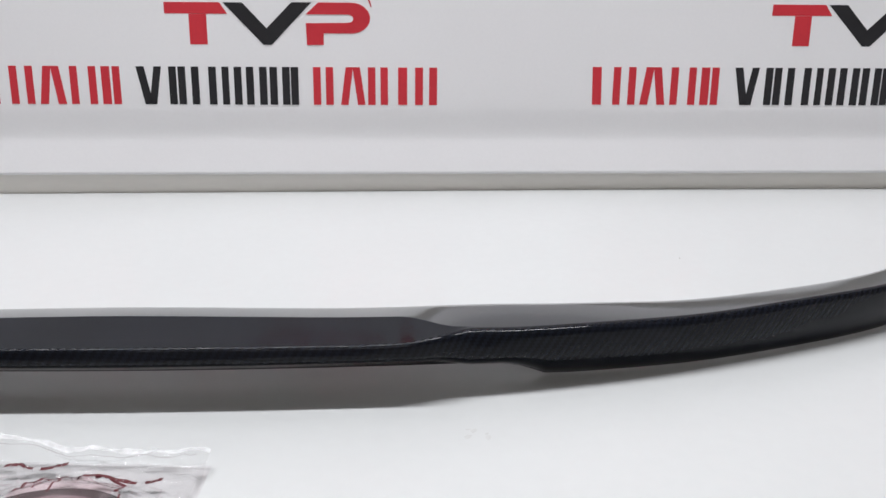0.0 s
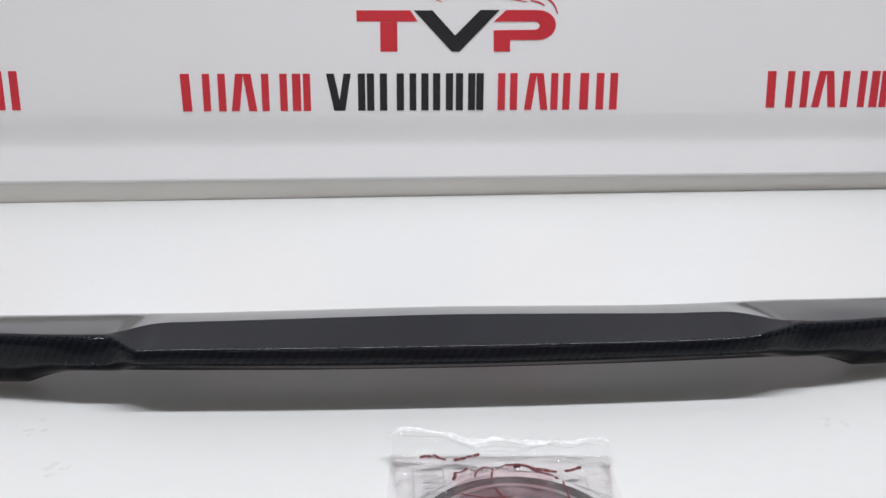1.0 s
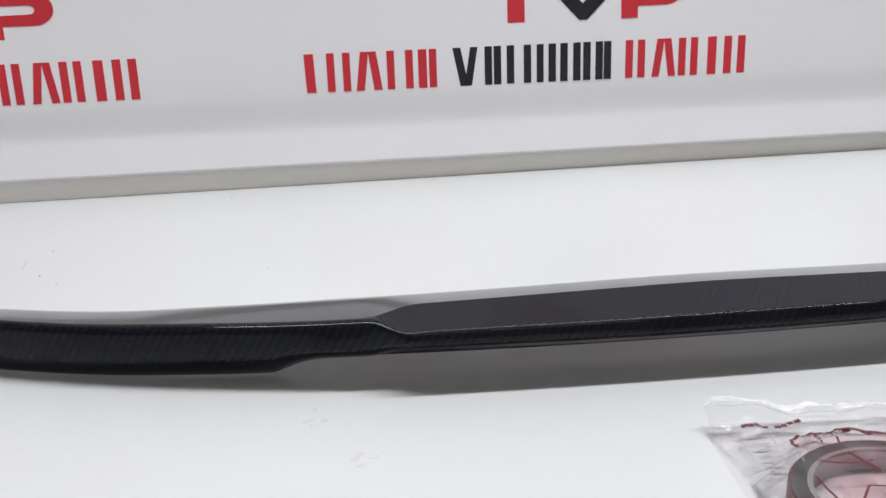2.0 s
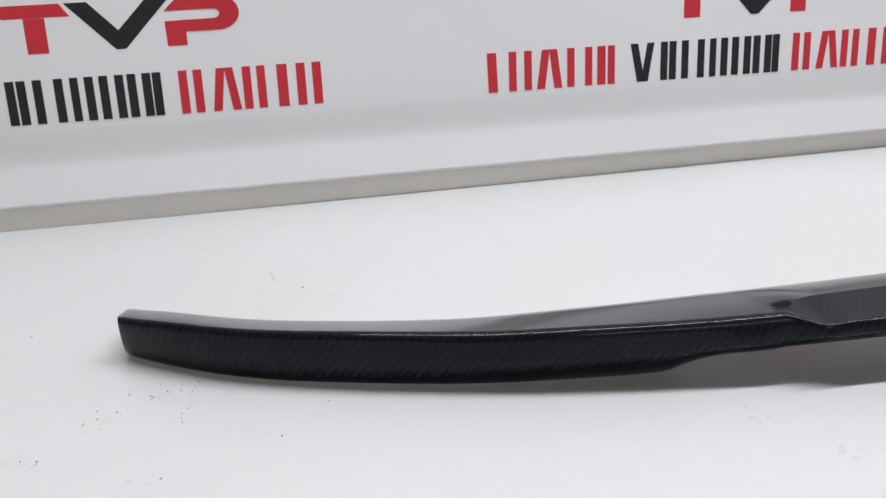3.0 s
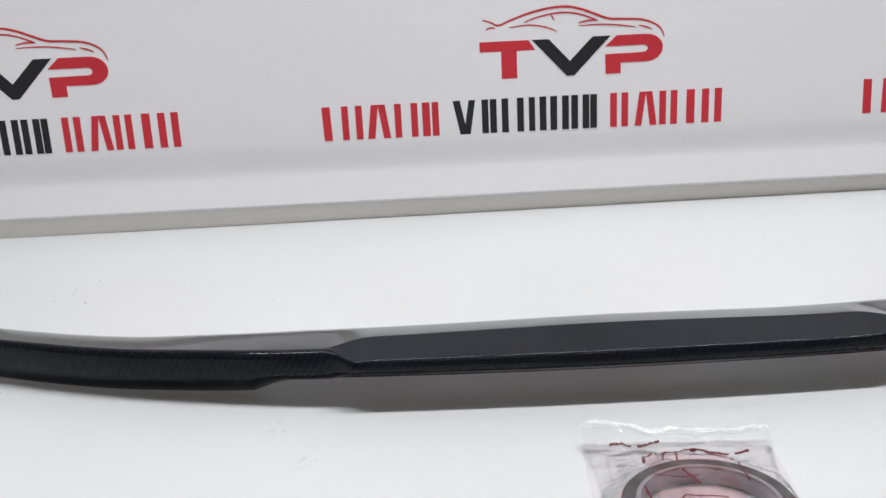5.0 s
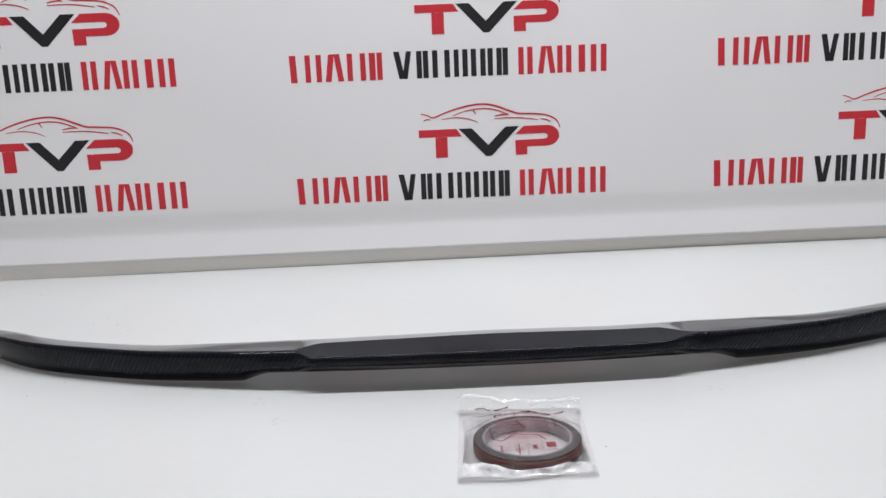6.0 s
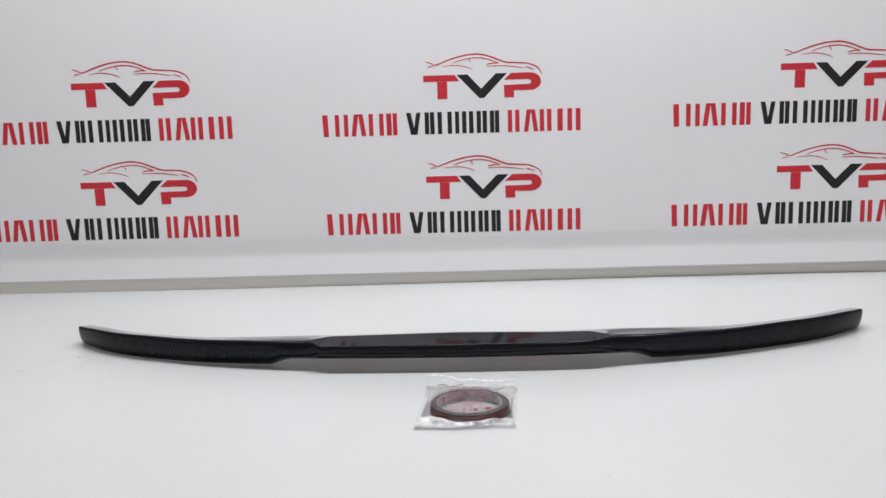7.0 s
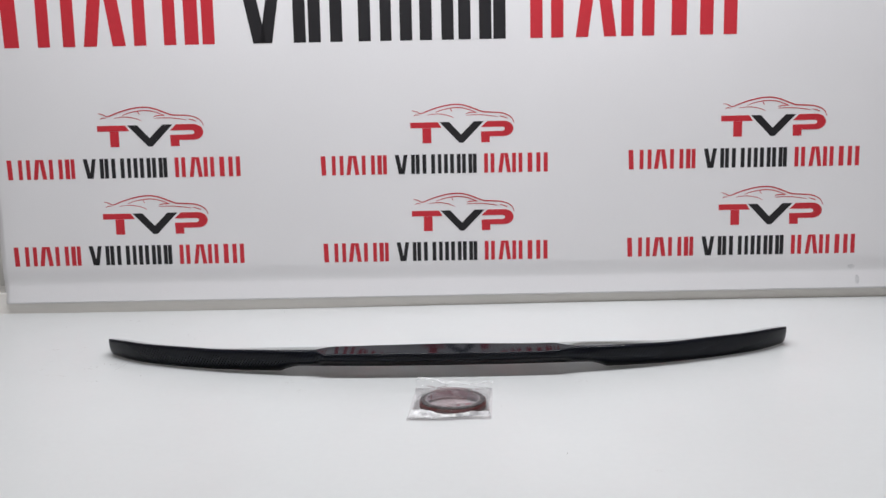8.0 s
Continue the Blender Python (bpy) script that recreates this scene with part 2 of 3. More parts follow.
def banner_sheet():
    bm = bmesh.new()
    xs = [BANNER_X0 + 0.020 * i / 8 for i in range(8)] + [BANNER_X0 + 0.020 + (BANNER_X1 - BANNER_X0 - 0.020) * i / 90 for i in range(91)]
    zs = [BANNER_Z0 + (0.100 - BANNER_Z0) * i / 22 for i in range(22)] + [0.100 + (BANNER_Z1 - 0.100) * i / 30 for i in range(31)]
    rows = []
    for z in zs:
        rows.append([bm.verts.new((x, banner_depth(x, z), hem(x, z))) for x in xs])
    back = []
    for z in zs:
        back.append([bm.verts.new((x, banner_depth(x, z) + 0.0015, hem(x, z))) for x in xs])
    for j in range(len(zs) - 1):
        for i in range(len(xs) - 1):
            bm.faces.new((rows[j][i], rows[j][i + 1], rows[j + 1][i + 1], rows[j + 1][i]))
            bm.faces.new((back[j][i], back[j + 1][i], back[j + 1][i + 1], back[j][i + 1]))
    for i in range(len(xs) - 1):
        bm.faces.new((rows[0][i], back[0][i], back[0][i + 1], rows[0][i + 1]))
        bm.faces.new((rows[-1][i], rows[-1][i + 1], back[-1][i + 1], back[-1][i]))
    for j in range(len(zs) - 1):
        bm.faces.new((rows[j][0], rows[j + 1][0], back[j + 1][0], back[j][0]))
        bm.faces.new((rows[j][-1], back[j][-1], back[j + 1][-1], rows[j + 1][-1]))
    return bm


banner = tagged(part("banner", banner_sheet(), BANNER_VINYL, smooth=True),
                "white vinyl banner printed with rows of red and black marks", "banner")

INK = 0.00032


def slab(bm, outline):
    """A flat printed patch, slightly proud of the sheet; outline in x, z, running anticlockwise as seen from the front."""
    front = [bm.verts.new((x, -INK, z)) for x, z in outline]
    rear = [bm.verts.new((x, 0.0004, z)) for x, z in outline]
    bm.faces.new(front)
    n = len(front)
    for i in range(n):
        bm.faces.new((front[i], rear[i], rear[(i + 1) % n], front[(i + 1) % n]))


def ribbon(bm, points, w0, w1):
    """A printed stroke along a smooth line, tapering from its middle to its ends."""
    fine = []
    for i in range(len(points) - 1):
        p0, p1, p2, p3 = (points[max(0, i - 1)], points[i], points[i + 1], points[min(len(points) - 1, i + 2)])
        for k in range(6):
            t = k / 6
            fine.append(tuple(0.5 * (2 * b + (c - a) * t + (2 * a - 5 * b + 4 * c - d) * t * t + (3 * b - a - 3 * c + d) * t ** 3)
                              for a, b, c, d in zip(p0, p1, p2, p3)))
    fine.append(points[-1])
    n = len(fine)
    up, low = [], []
    for i, (x, z) in enumerate(fine):
        ax, az = fine[max(0, i - 1)]
        bx, bz = fine[min(n - 1, i + 1)]
        d = math.hypot(bx - ax, bz - az) or 1
        w = w0 + (w1 - w0) * math.sin(math.pi * i / (n - 1)) ** 0.6
        nx, nz = -(bz - az) / d * w / 2, (bx - ax) / d * w / 2
        up.append(bm.verts.new((x + nx, -INK, z + nz)))
        low.append(bm.verts.new((x - nx, -INK, z - nz)))
    for i in range(n - 1):
        bm.faces.new((low[i], low[i + 1], up[i + 1], up[i]))


UNIT = 0.000616  # metres per drawing unit of one mark; the bars stand 66 units high


def pair(x0, x1, w=13):
    return [(x0, x0 + w, 0), (x1 - w, x1, 0)]


# rows of upright bars: (x from, x to, lean at the foot)
RED_BARS_A = [(-281, -265, 2)] + pair(-243, -203) + [(-185, -171, -9), (-172, -158, 9)] + pair(-140, -95) + [(-86, -71, 0), (-67, -54, 0)]
BLACK_BARS = [(-26, -12, 13), (5, 18, -11)] + pair(30, 59) + pair(69, 112) + [(122, 134, 0)] + pair(143, 177) + [(187, 200, 0), (205, 218, 0)] + pair(227, 255)
RED_BARS_B = pair(281, 316) + [(338, 351, -9), (350, 363, 9)] + pair(377, 412) + [(430, 446, 0)] + pair(460, 499, 14)


# the swept roofline of a car, in thin strokes
CAR_STROKES = (
    ([(37, 216), (53, 211), (67, 205), (92, 214), (123, 224), (160, 232), (196, 234), (225, 228), (251, 218), (278, 208), (306, 206), (342, 203), (368, 193), (379, 182), (384, 169)], 1.6, 4.4),
    ([(116, 208), (139, 216), (170, 222), (199, 223), (225, 218), (251, 208), (257, 205)], 1.4, 3.2),
    ([(168, 221), (170, 216), (174, 210)], 1.4, 2.6),
    ([(88, 200), (118, 203), (137, 202), (160, 197), (179, 189)], 1.2, 2.6),
    ([(43, 197), (50, 201), (61, 200)], 1.4, 2.6),
    ([(220, 203), (238, 206), (257, 206)], 1.4, 3.2),
    ([(220, 197), (249, 198), (280, 197), (311, 193), (329, 190)], 1.2, 2.6),
    ([(335, 193), (350, 189), (361, 184)], 1.2, 3.0),
)


def stroke(line, w0, w1):
    bm = bmesh.new()
    ribbon(bm, [(x * UNIT, z * UNIT) for x, z in line], w0 * UNIT, w1 * UNIT)
    return bm


def patch(outline):
    bm = bmesh.new()
    slab(bm, [(x * UNIT, z * UNIT) for x, z in outline])
    return bm


def hook():
    """A slab that turns back under itself round its right-hand end, with a short foot below."""
    pts = [(272, 104), (301, 104), (301, 124), (350, 124)]
    for i in range(1, 12):
        a = -math.pi / 2 + math.pi * i / 12
        pts.append((350 + 32 * math.cos(a), 150 + 26 * math.sin(a)))
    pts += [(350, 176), (293, 176), (271, 156), (344, 156)]
    for i in range(1, 6):
        a = math.pi / 2 - math.pi * i / 6
        pts.append((344 + 9 * math.cos(a), 149 + 7 * math.sin(a)))
    return pts + [(344, 142), (271, 141)]


MARK_PARTS = [("logo_stroke", stroke(*st), PRINT_RED, "thin red swept stroke") for st in CAR_STROKES] + [
    ("logo_slab", patch([(30, 156), (137, 156), (124, 175), (30, 175)]), PRINT_RED, "red slanted slab"),
    ("logo_block", patch([(71, 104), (101, 104), (101, 155.6), (71, 155.6)]), PRINT_RED, "red upright block"),
    ("logo_chevron", patch([(197, 104), (211, 104), (281, 176), (247, 176), (203, 132), (163, 175), (130, 175)]), PRINT_BLACK, "black chevron"),
    ("logo_hook", patch(hook()), PRINT_RED, "red hooked slab with a rounded end"),
]
BARS = [("word_bar", b, PRINT_RED) for b in RED_BARS_A + RED_BARS_B] + [("word_bar", b, PRINT_BLACK) for b in BLACK_BARS]
MARK_PARTS += [(n, patch([(x0 + lean, 0), (x1 + lean, 0), (x1, 66), (x0, 66)]), mat, "") for n, (x0, x1, lean), mat in BARS]
MARK_Z, STEP_Z = 0.1025, 0.187
# each column of marks: where it starts, how far its print has stretched, and how much higher it sits
COLUMNS = ((-0.1265, 1.0, 1.0, 0.0), (-0.789, 1.035, 1.03, 0.0022), (0.526, 1.010, 1.01, 0.0012))
first_mark = [part(n, bm, mat, banner, lab) for n, bm, mat, lab in MARK_PARTS]
for col, (x, wide, tall, up) in enumerate(COLUMNS):
    for row in (0, 1):
        for ob in first_mark:
            o = ob if (col, row) == (0, 0) else ob.copy()
            if o is not ob:
                scene.collection.objects.link(o)
            o.location, o.scale = (x + 0.001 * row, 0, MARK_Z + row * STEP_Z + up), (wide, 1, tall)
for ob in first_mark[-len(BARS):]:
    o = ob.copy()
    scene.collection.objects.link(o)
    o.location, o.scale = (-0.404, 0, 0.567), (3.18, 1, 3.18)

# faint marks on the sheet
STAIN = surface("faint_grey_stain", (0.69, 0.69, 0.705), 0.6, 0.12, 120, 500, 0.02)
spot = random.Random(8)
for x, z, w, h in ((0.832, 0.074, 0.009, 0.006), (0.846, 0.046, 0.006, 0.012)):
    bm = bmesh.new()
    ring = []
    for i in range(14):
        a, k = 2 * math.pi * i / 14, spot.uniform(0.7, 1.0)
        px, pz = x + w * k * math.cos(a), z + h * k * math.sin(a)
        ring.append((px, pz))
    front = [bm.verts.new((px, banner_depth(px, pz) - 0.0004, pz)) for px, pz in ring]
    hub = bm.verts.new((x, banner_depth(x, z) - 0.0004, z))
    for i in range(14):
        bm.faces.new((hub, front[i], front[(i + 1) % 14]))
    part("stain", bm, STAIN, banner, "faint grey stain")

# ---- spoiler ----
SPOILER_X, HALF = -0.0385, 0.605


def foot_y(u):
    return -0.496 + 0.16 * u * u + 1.65 * u ** 6 - 0.004 * smoothstep(0.22, 0.30, u) * (1 - smoothstep(0.36, 0.48, u))


CROWN = 0.25  # how strongly the top flattens towards its front edge


def spoiler_profile(s):
    """The closed outline (y, z) of a section at s metres from the middle, from the underside over the back, the top and the front to the foot."""
    u = abs(s)
    lip = 1 - (smoothstep(0.184, 0.226, u) if s > 0 else smoothstep(0.190, 0.214, u))
    down = min(1.0, max(0.0, (u - 0.242) / 0.031)) ** 1.6
    end = smoothstep(HALF - 0.030, HALF, u)
    heel = 0.0025 * smoothstep(0.42, 0.56, u)
    yb = foot_y(u) + 0.009 * smoothstep(0.26, 0.60, s) - heel
    ye = yb + heel - 0.0255 + 0.004 * smoothstep(0.22, 0.30, u) + 0.0140 * smoothstep(0.20, 0.43, u) - 0.003 * smoothstep(0.46, 0.60, u)
    wide = 1 - 0.75 * smoothstep(0.36, 0.60, u)
    back = yb + heel + 0.040 - 0.004 * end + 0.0105 * wide
    zb = 0.0375 - 0.029 * u * u / (u + 0.08) - 0.0003 * smoothstep(0.33, 0.50, u) + 0.0010 * smoothstep(0.36, 0.48, u) - 0.0018 * smoothstep(0.555, 0.605, u) + 0.0013 * math.exp(-((u - 0.30) / 0.06) ** 2) + 0.0026 * smoothstep(0.12, 0.26, s) - 0.0006 * smoothstep(0.30, 0.45, s) - 0.0041 * wide
    foot = (1 - down) * 0.0087 + down * 0.0008
    # the top: a gently crowned surface from the back edge to the start of the roll
    roll_y = ye + 0.0023
    depth = back - roll_y
    slope = math.tan(radians(13.6 - 3.2 * smoothstep(0.178, 0.216, u) + 3.8 * smoothstep(0.235, 0.46, u) - 0.8 * smoothstep(0.45, 0.60, u) - 2.0 * smoothstep(0.17, 0.26, s) + 1.5 * smoothstep(0.32, 0.50, s)))

    def top_z(y):
        d = back - y
        return zb + slope * d + CROWN * d * (depth - d)

    rise = 1 - (smoothstep(0.176, 0.213, u) if s > 0 else smoothstep(0.188, 0.214, u))
    crest = (1 - rise) * (ye + 0.005) + rise * (-0.4955 + 0.02 * u * u)
    crest_z = top_z(crest)
    r = (1 - lip) * (0.0058 - 0.0014 * smoothstep(0.32, 0.52, u)) + lip * 0.0030
    start_y = (1 - lip) * roll_y + lip * (-0.5348 + 0.11 * u * u + 0.0030)
    # the panel keeps its tilt while it narrows to a point at its ends
    hold = 1 - (smoothstep(0.208, 0.226, u) if s > 0 else smoothstep(0.203, 0.216, u))
    tail = smoothstep(0.13, 0.19, u)
    panel_z = (1 - tail) * (0.0397 - 0.010 * u * u) + tail * (crest_z - (crest - start_y) * math.tan(radians(6.8)))
    start_z = (1 - hold) * top_z(roll_y) + hold * panel_z
    pts = [(crest + 0.010, min(start_z, crest_z) - 0.0065), (back - 0.006, zb - 0.0042), (back - 0.0004, zb - 0.0032), (back + 0.0006, zb - 0.0012), (back - 0.0008, zb)]
    for k in (0.12, 0.25, 0.40, 0.55, 0.70, 0.84, 0.94):
        y = back + (crest - back) * k
        pts.append((y, top_z(y)))
    pts.append((crest, crest_z))
    for k in (0.3, 0.6, 0.85):
        pts.append((crest + (start_y - crest) * k, crest_z + (start_z - crest_z) * k - 0.0008 * lip * k * (1 - k)))
    # the rolled front edge: tight at the lip, full towards the ends
    a0 = (1 - lip) * -math.atan(slope - CROWN * depth) + lip * radians(9.0)
    cy, cz = start_y + r * math.sin(a0), start_z - r * math.cos(a0)
    for k in range(7):
        a = a0 + (radians(90) - a0) * k / 6
        pts.append((cy - r * math.sin(a), cz + r * math.cos(a)))
    # front: undercut below the lip, full-bellied towards the ends
    under = [(-0.5351, 0.0342), (-0.5356, 0.0320), (-0.5340, 0.0286), (-0.5215, 0.0222), (-0.5080, 0.0154)]
    belly = [(0.98, 0.86, 0.3), (0.91, 0.68, 0.7), (0.78, 0.48, 0.8), (0.55, 0.29, 0.5), (0.27, 0.12, 0.2)]
    chin = 0.0060 * math.exp(-((u - 0.228) / 0.040) ** 2)
    for (uy, uz), (f, h, w) in zip(under, belly):
        front = cy - r
        set_back = (1 - lip) * ((yb - front) * (1 - f) - chin * w) + lip * (uy + 0.5343 + 0.2 * (1 - f) * u * u)
        pts.append((front + set_back, (1 - lip) * (foot + (cz - foot) * h) + lip * uz))
    pts += [(yb - 0.0006, foot + 0.0012), (yb + 0.0008, foot), (yb + 0.0026, foot + 0.0004), (yb + 0.007, foot + (start_z - foot) * 0.55)]
    return pts


def spoiler_sections():
    """All section outlines as places, with rounded ends."""
    n = 484
    ss = [-HALF + 2 * HALF * i / n for i in range(n + 1)]
    ss = ss[:1] + [-HALF + 0.001] + ss[1:-1] + [HALF - 0.001] + ss[-1:]
    rings = []
    for s in ss:
        pts = spoiler_profile(s)
        t = max(0.0, abs(s) - (HALF - 0.006)) / 0.006
        cy, cz = sum(p[0] for p in pts) / len(pts), 0.016
        shrink = 1 - 0.06 * t * t
        ring = []
        for y, z in pts:
            zz = cz + (z - cz) * shrink
            lean = 0.0006 * t * (zz - 0.016) / 0.016
            ring.append(Vector((s + (lean if s > 0 else -lean) + 0.007 * smoothstep(0.40, HALF, s) + 0.0025 * smoothstep(0.50, HALF, -s), cy + (y - cy) * shrink, max(0.0006, zz))))
        rings.append(ring)
    return rings


SECTIONS = spoiler_sections()


def spoiler_skin(j0, j1):
    """The strip of the moulding between two lines of its outline, with UVs in metres."""
    bm = bmesh.new()
    layer = bm.loops.layers.uv.new("UVMap")
    m = len(SECTIONS[0])
    js = list(range(j0, j1 + 1))
    v0 = sum((SECTIONS[len(SECTIONS) // 2][j + 1] - SECTIONS[len(SECTIONS) // 2][j]).length for j in range(min(j0, m - 1)))
    verts = [[bm.verts.new(ring[j % m]) for j in js] for ring in SECTIONS]
    along = 0.0
    for i in range(len(SECTIONS) - 1):
        du = (SECTIONS[i + 1][20] - SECTIONS[i][20]).length
        v = w = v0
        for k in range(len(js) - 1):
            dv = (verts[i][k + 1].co - verts[i][k].co).length
            dw = (verts[i + 1][k + 1].co - verts[i + 1][k].co).length
            f = bm.faces.new((verts[i][k], verts[i + 1][k], verts[i + 1][k + 1], verts[i][k + 1]))
            for loop, uv in zip(f.loops, ((along, v), (along + du, w), (along + du, w + dw), (along, v + dv))):
                loop[layer].uv = uv
            v, w = v + dv, w + dw
        along += du
    return bm


def spoiler_cap(ring, flip):
    bm = bmesh.new()
    layer = bm.loops.layers.uv.new("UVMap")
    f = bm.faces.new([bm.verts.new(p) for p in (ring[::-1] if flip else ring)])
    for loop in f.loops:
        loop[layer].uv = (loop.vert.co.y, loop.vert.co.z)
    bmesh.ops.triangulate(bm, faces=[f])
    return bm


spoiler = tagged(new("boot_spoiler"), "glossy black carbon-fibre car boot spoiler lying on the table", "spoiler")
spoiler.location, spoiler.rotation_euler = (SPOILER_X, 0.0, 0.0), (0, 0, radians(-0.25))
part("top_skin", spoiler_skin(0, 12), CARBON, spoiler, "glossy carbon top sloping to the back", True)
part("lip_panel", spoiler_skin(12, 16), CARBON, spoiler, "flat carbon panel along the raised lip", True)
part("front_skin", spoiler_skin(16, 29), CARBON, spoiler, "rounded carbon front with a notched foot", True)
part("underside", spoiler_skin(29, 32), CARBON, spoiler, "", True)
part("end_cap", spoiler_cap(SECTIONS[0], False), CARBON, spoiler)
part("end_cap", spoiler_cap(SECTIONS[-1], True), CARBON, spoiler)

# ---- roll of tape in its bag ----
ROLL = Vector((-0.0250, -0.690, 0.0))
ROLL_OUT, ROLL_IN, ROLL_Z0, ROLL_Z1 = 0.0485, 0.0385, 0.0016, 0.0125


def lathe(profile, closed=True, segments=72):
    bm = bmesh.new()
    rings = []
    for i in range(segments):
        a = 2 * math.pi * i / segments
        rings.append([bm.verts.new((r * math.cos(a), r * math.sin(a), z)) for r, z in profile])
    m = len(profile)
    for i in range(segments):
        a, b = rings[i], rings[(i + 1) % segments]
        for j in range(m if closed else m - 1):
            k = (j + 1) % m
            bm.faces.new((a[j], b[j], b[k], a[k]))
    bmesh.ops.recalc_face_normals(bm, faces=bm.faces)
    return bm


tape = tagged(new("tape_roll"), "roll of grey foam tape with a dark red liner", "tape roll")
tape.location = ROLL
e = 0.0006
part("foam_ring", lathe([(ROLL_IN + 0.002, ROLL_Z0), (ROLL_OUT - e, ROLL_Z0), (ROLL_OUT - e, ROLL_Z1 - e), (ROLL_OUT - 2 * e, ROLL_Z1), (ROLL_IN + 0.002, ROLL_Z1)]), FOAM_GREY, tape, "dark grey foam windings")
part("liner", lathe([(ROLL_OUT - e, ROLL_Z0), (ROLL_OUT + 0.0004, ROLL_Z0), (ROLL_OUT + 0.0004, ROLL_Z1 - 0.0018), (ROLL_OUT - e, ROLL_Z1 - 0.0018)]), LINER_RED, tape, "dark red outer liner", True)
core = part("core", lathe([(ROLL_IN, ROLL_Z0), (ROLL_IN + 0.002, ROLL_Z0), (ROLL_IN + 0.002, ROLL_Z1 - 0.0006), (ROLL_IN, ROLL_Z1 - 0.0006)]), CORE_WALL, tape, "purple-grey core wall", True)
part("rim", lathe([(ROLL_IN - 0.0004, ROLL_Z1 - 0.0006), (ROLL_IN + 0.002, ROLL_Z1 - 0.0006), (ROLL_IN + 0.002, ROLL_Z1 + 0.0003), (ROLL_IN - 0.0004, ROLL_Z1 + 0.0003)]), CORE_CARD, core, "pale rim of the core")

BAG = [Vector((-0.091, -0.7535, 0)), Vector((0.0295, -0.7510, 0)), Vector((0.0375, -0.602, 0)), Vector((-0.0825, -0.594, 0))]


def bag_point(a, b):
    """The place on the table under the bag's film; a runs across, b from the open front seal to the back."""
    front, rear = BAG[0].lerp(BAG[1], a), BAG[3].lerp(BAG[2], a)
    p = front.lerp(rear, b)
    waist = 0.006 * math.sin(math.pi * b) * (1 if a < 0.5 else -1) * abs(2 * a - 1) ** 3
    return Vector((p.x + waist, p.y + 0.002 * math.sin(a * 9 + 1) * (1 - b), 0))


def film_height(a, b):
    p = bag_point(a, b)
    r = math.hypot(p.x - ROLL.x, p.y - ROLL.y)
    over = ROLL_Z1 + 0.0008
    if r < ROLL_IN:
        h = over - 0.0022 * (1 - (r / ROLL_IN) ** 2)
    elif r < ROLL_OUT + 0.0012:
        h = over
    else:
        slope = 0.023 - 0.019 * smoothstep(0.0, 0.8, (ROLL.y - p.y) / r)
        h = 0.0016 + (over - 0.0016) * max(0.0, 1 - (r - ROLL_OUT - 0.0012) / slope) ** 1.6
    rim = min(a, 1 - a) / 0.05
    h = 0.0016 + (h - 0.0016) * min(1.0, rim + 0.25)
    h += 0.0034 * smoothstep(0.66, 0.84, b) * min(1.0, 0.2 + rim)
    h += smoothstep(0.88, 1.0, b) * (0.0022 + 0.0075 * (1 - smoothstep(0.0, 0.70, a)) + 0.0030 * smoothstep(0.62, 1.0, a) + 0.0008 * math.sin(a * 13.0))
    flap = 0.0080 - 0.0035 * smoothstep(0.45, 0.95, a) + 0.0010 * math.sin(a * 9 + 0.5)
    h = max(h, 0.0014 + flap * smoothstep(-0.02, 0.10, b) * (1 - smoothstep(0.10, 0.17, b)) * min(1.0, 0.35 + rim))
    fold = abs(noise.noise((p.x * 38 + 5, p.y * 115, 7.7)))
    pleat = abs(noise.noise((p.x * 120 + p.y * 60, p.y * 70 - p.x * 30, 2.3)))
    wr = (0.0038 + 0.0018 * smoothstep(0.74, 0.84, b)) * (0.35 - fold) + 0.0018 * (0.3 - pleat) + noise.noise((p.x * 60, p.y * 60, 3.1)) * 0.0012
    outside = smoothstep(ROLL_OUT - 0.002, ROLL_OUT + 0.010, r) * smoothstep(0.02, 0.13, b)
    return max(0.0014, h + wr * (0.13 + 0.87 * outside))


def film_sheet(a0, a1, b0, b1, na, nb, lift=0.0, dip=0.0):
    bm = bmesh.new()
    grid = []
    for j in range(nb + 1):
        b = b0 + (b1 - b0) * j / nb
        row = []
        for i in range(na + 1):
            a = a0 + (a1 - a0) * i / na
            c = b - dip * math.exp(-((a - 0.53) / 0.26) ** 4) * (b - b0) / (b1 - b0)
            p = bag_point(a, c)
            row.append(bm.verts.new((p.x, p.y, film_height(a, c) + lift)))
        grid.append(row)
    for j in range(nb):
        for i in range(na):
            bm.faces.new((grid[j][i], grid[j][i + 1], grid[j + 1][i + 1], grid[j + 1][i]))
    return bm


bag = tagged(new("plastic_bag"), "clear crumpled plastic bag with red print round a tape roll", "plastic bag")
part("front_film", film_sheet(0, 1, 0.0, 1.0, 150, 180), FILM, bag, "clear creased film", True)
under_bm = bmesh.new()
under_bm.faces.new([under_bm.verts.new((p.x, p.y, 0.0008)) for p in (bag_point(0, 0), bag_point(1, 0), bag_point(1, 1), bag_point(0, 1))])
part("back_film", under_bm, FILM_BACK, bag, "clear flat film")
part("seal", film_sheet(0.0, 1.0, 0.026, 0.104, 90, 14, 0.0004, 0.042), FILM_SEAL, bag, "milky heat-sealed fold", True)
part("seal", film_sheet(0.0, 1.0, 0.980, 1.0, 90, 6, 0.0004), FILM_SEAL, bag, "milky heat-sealed edge", True)


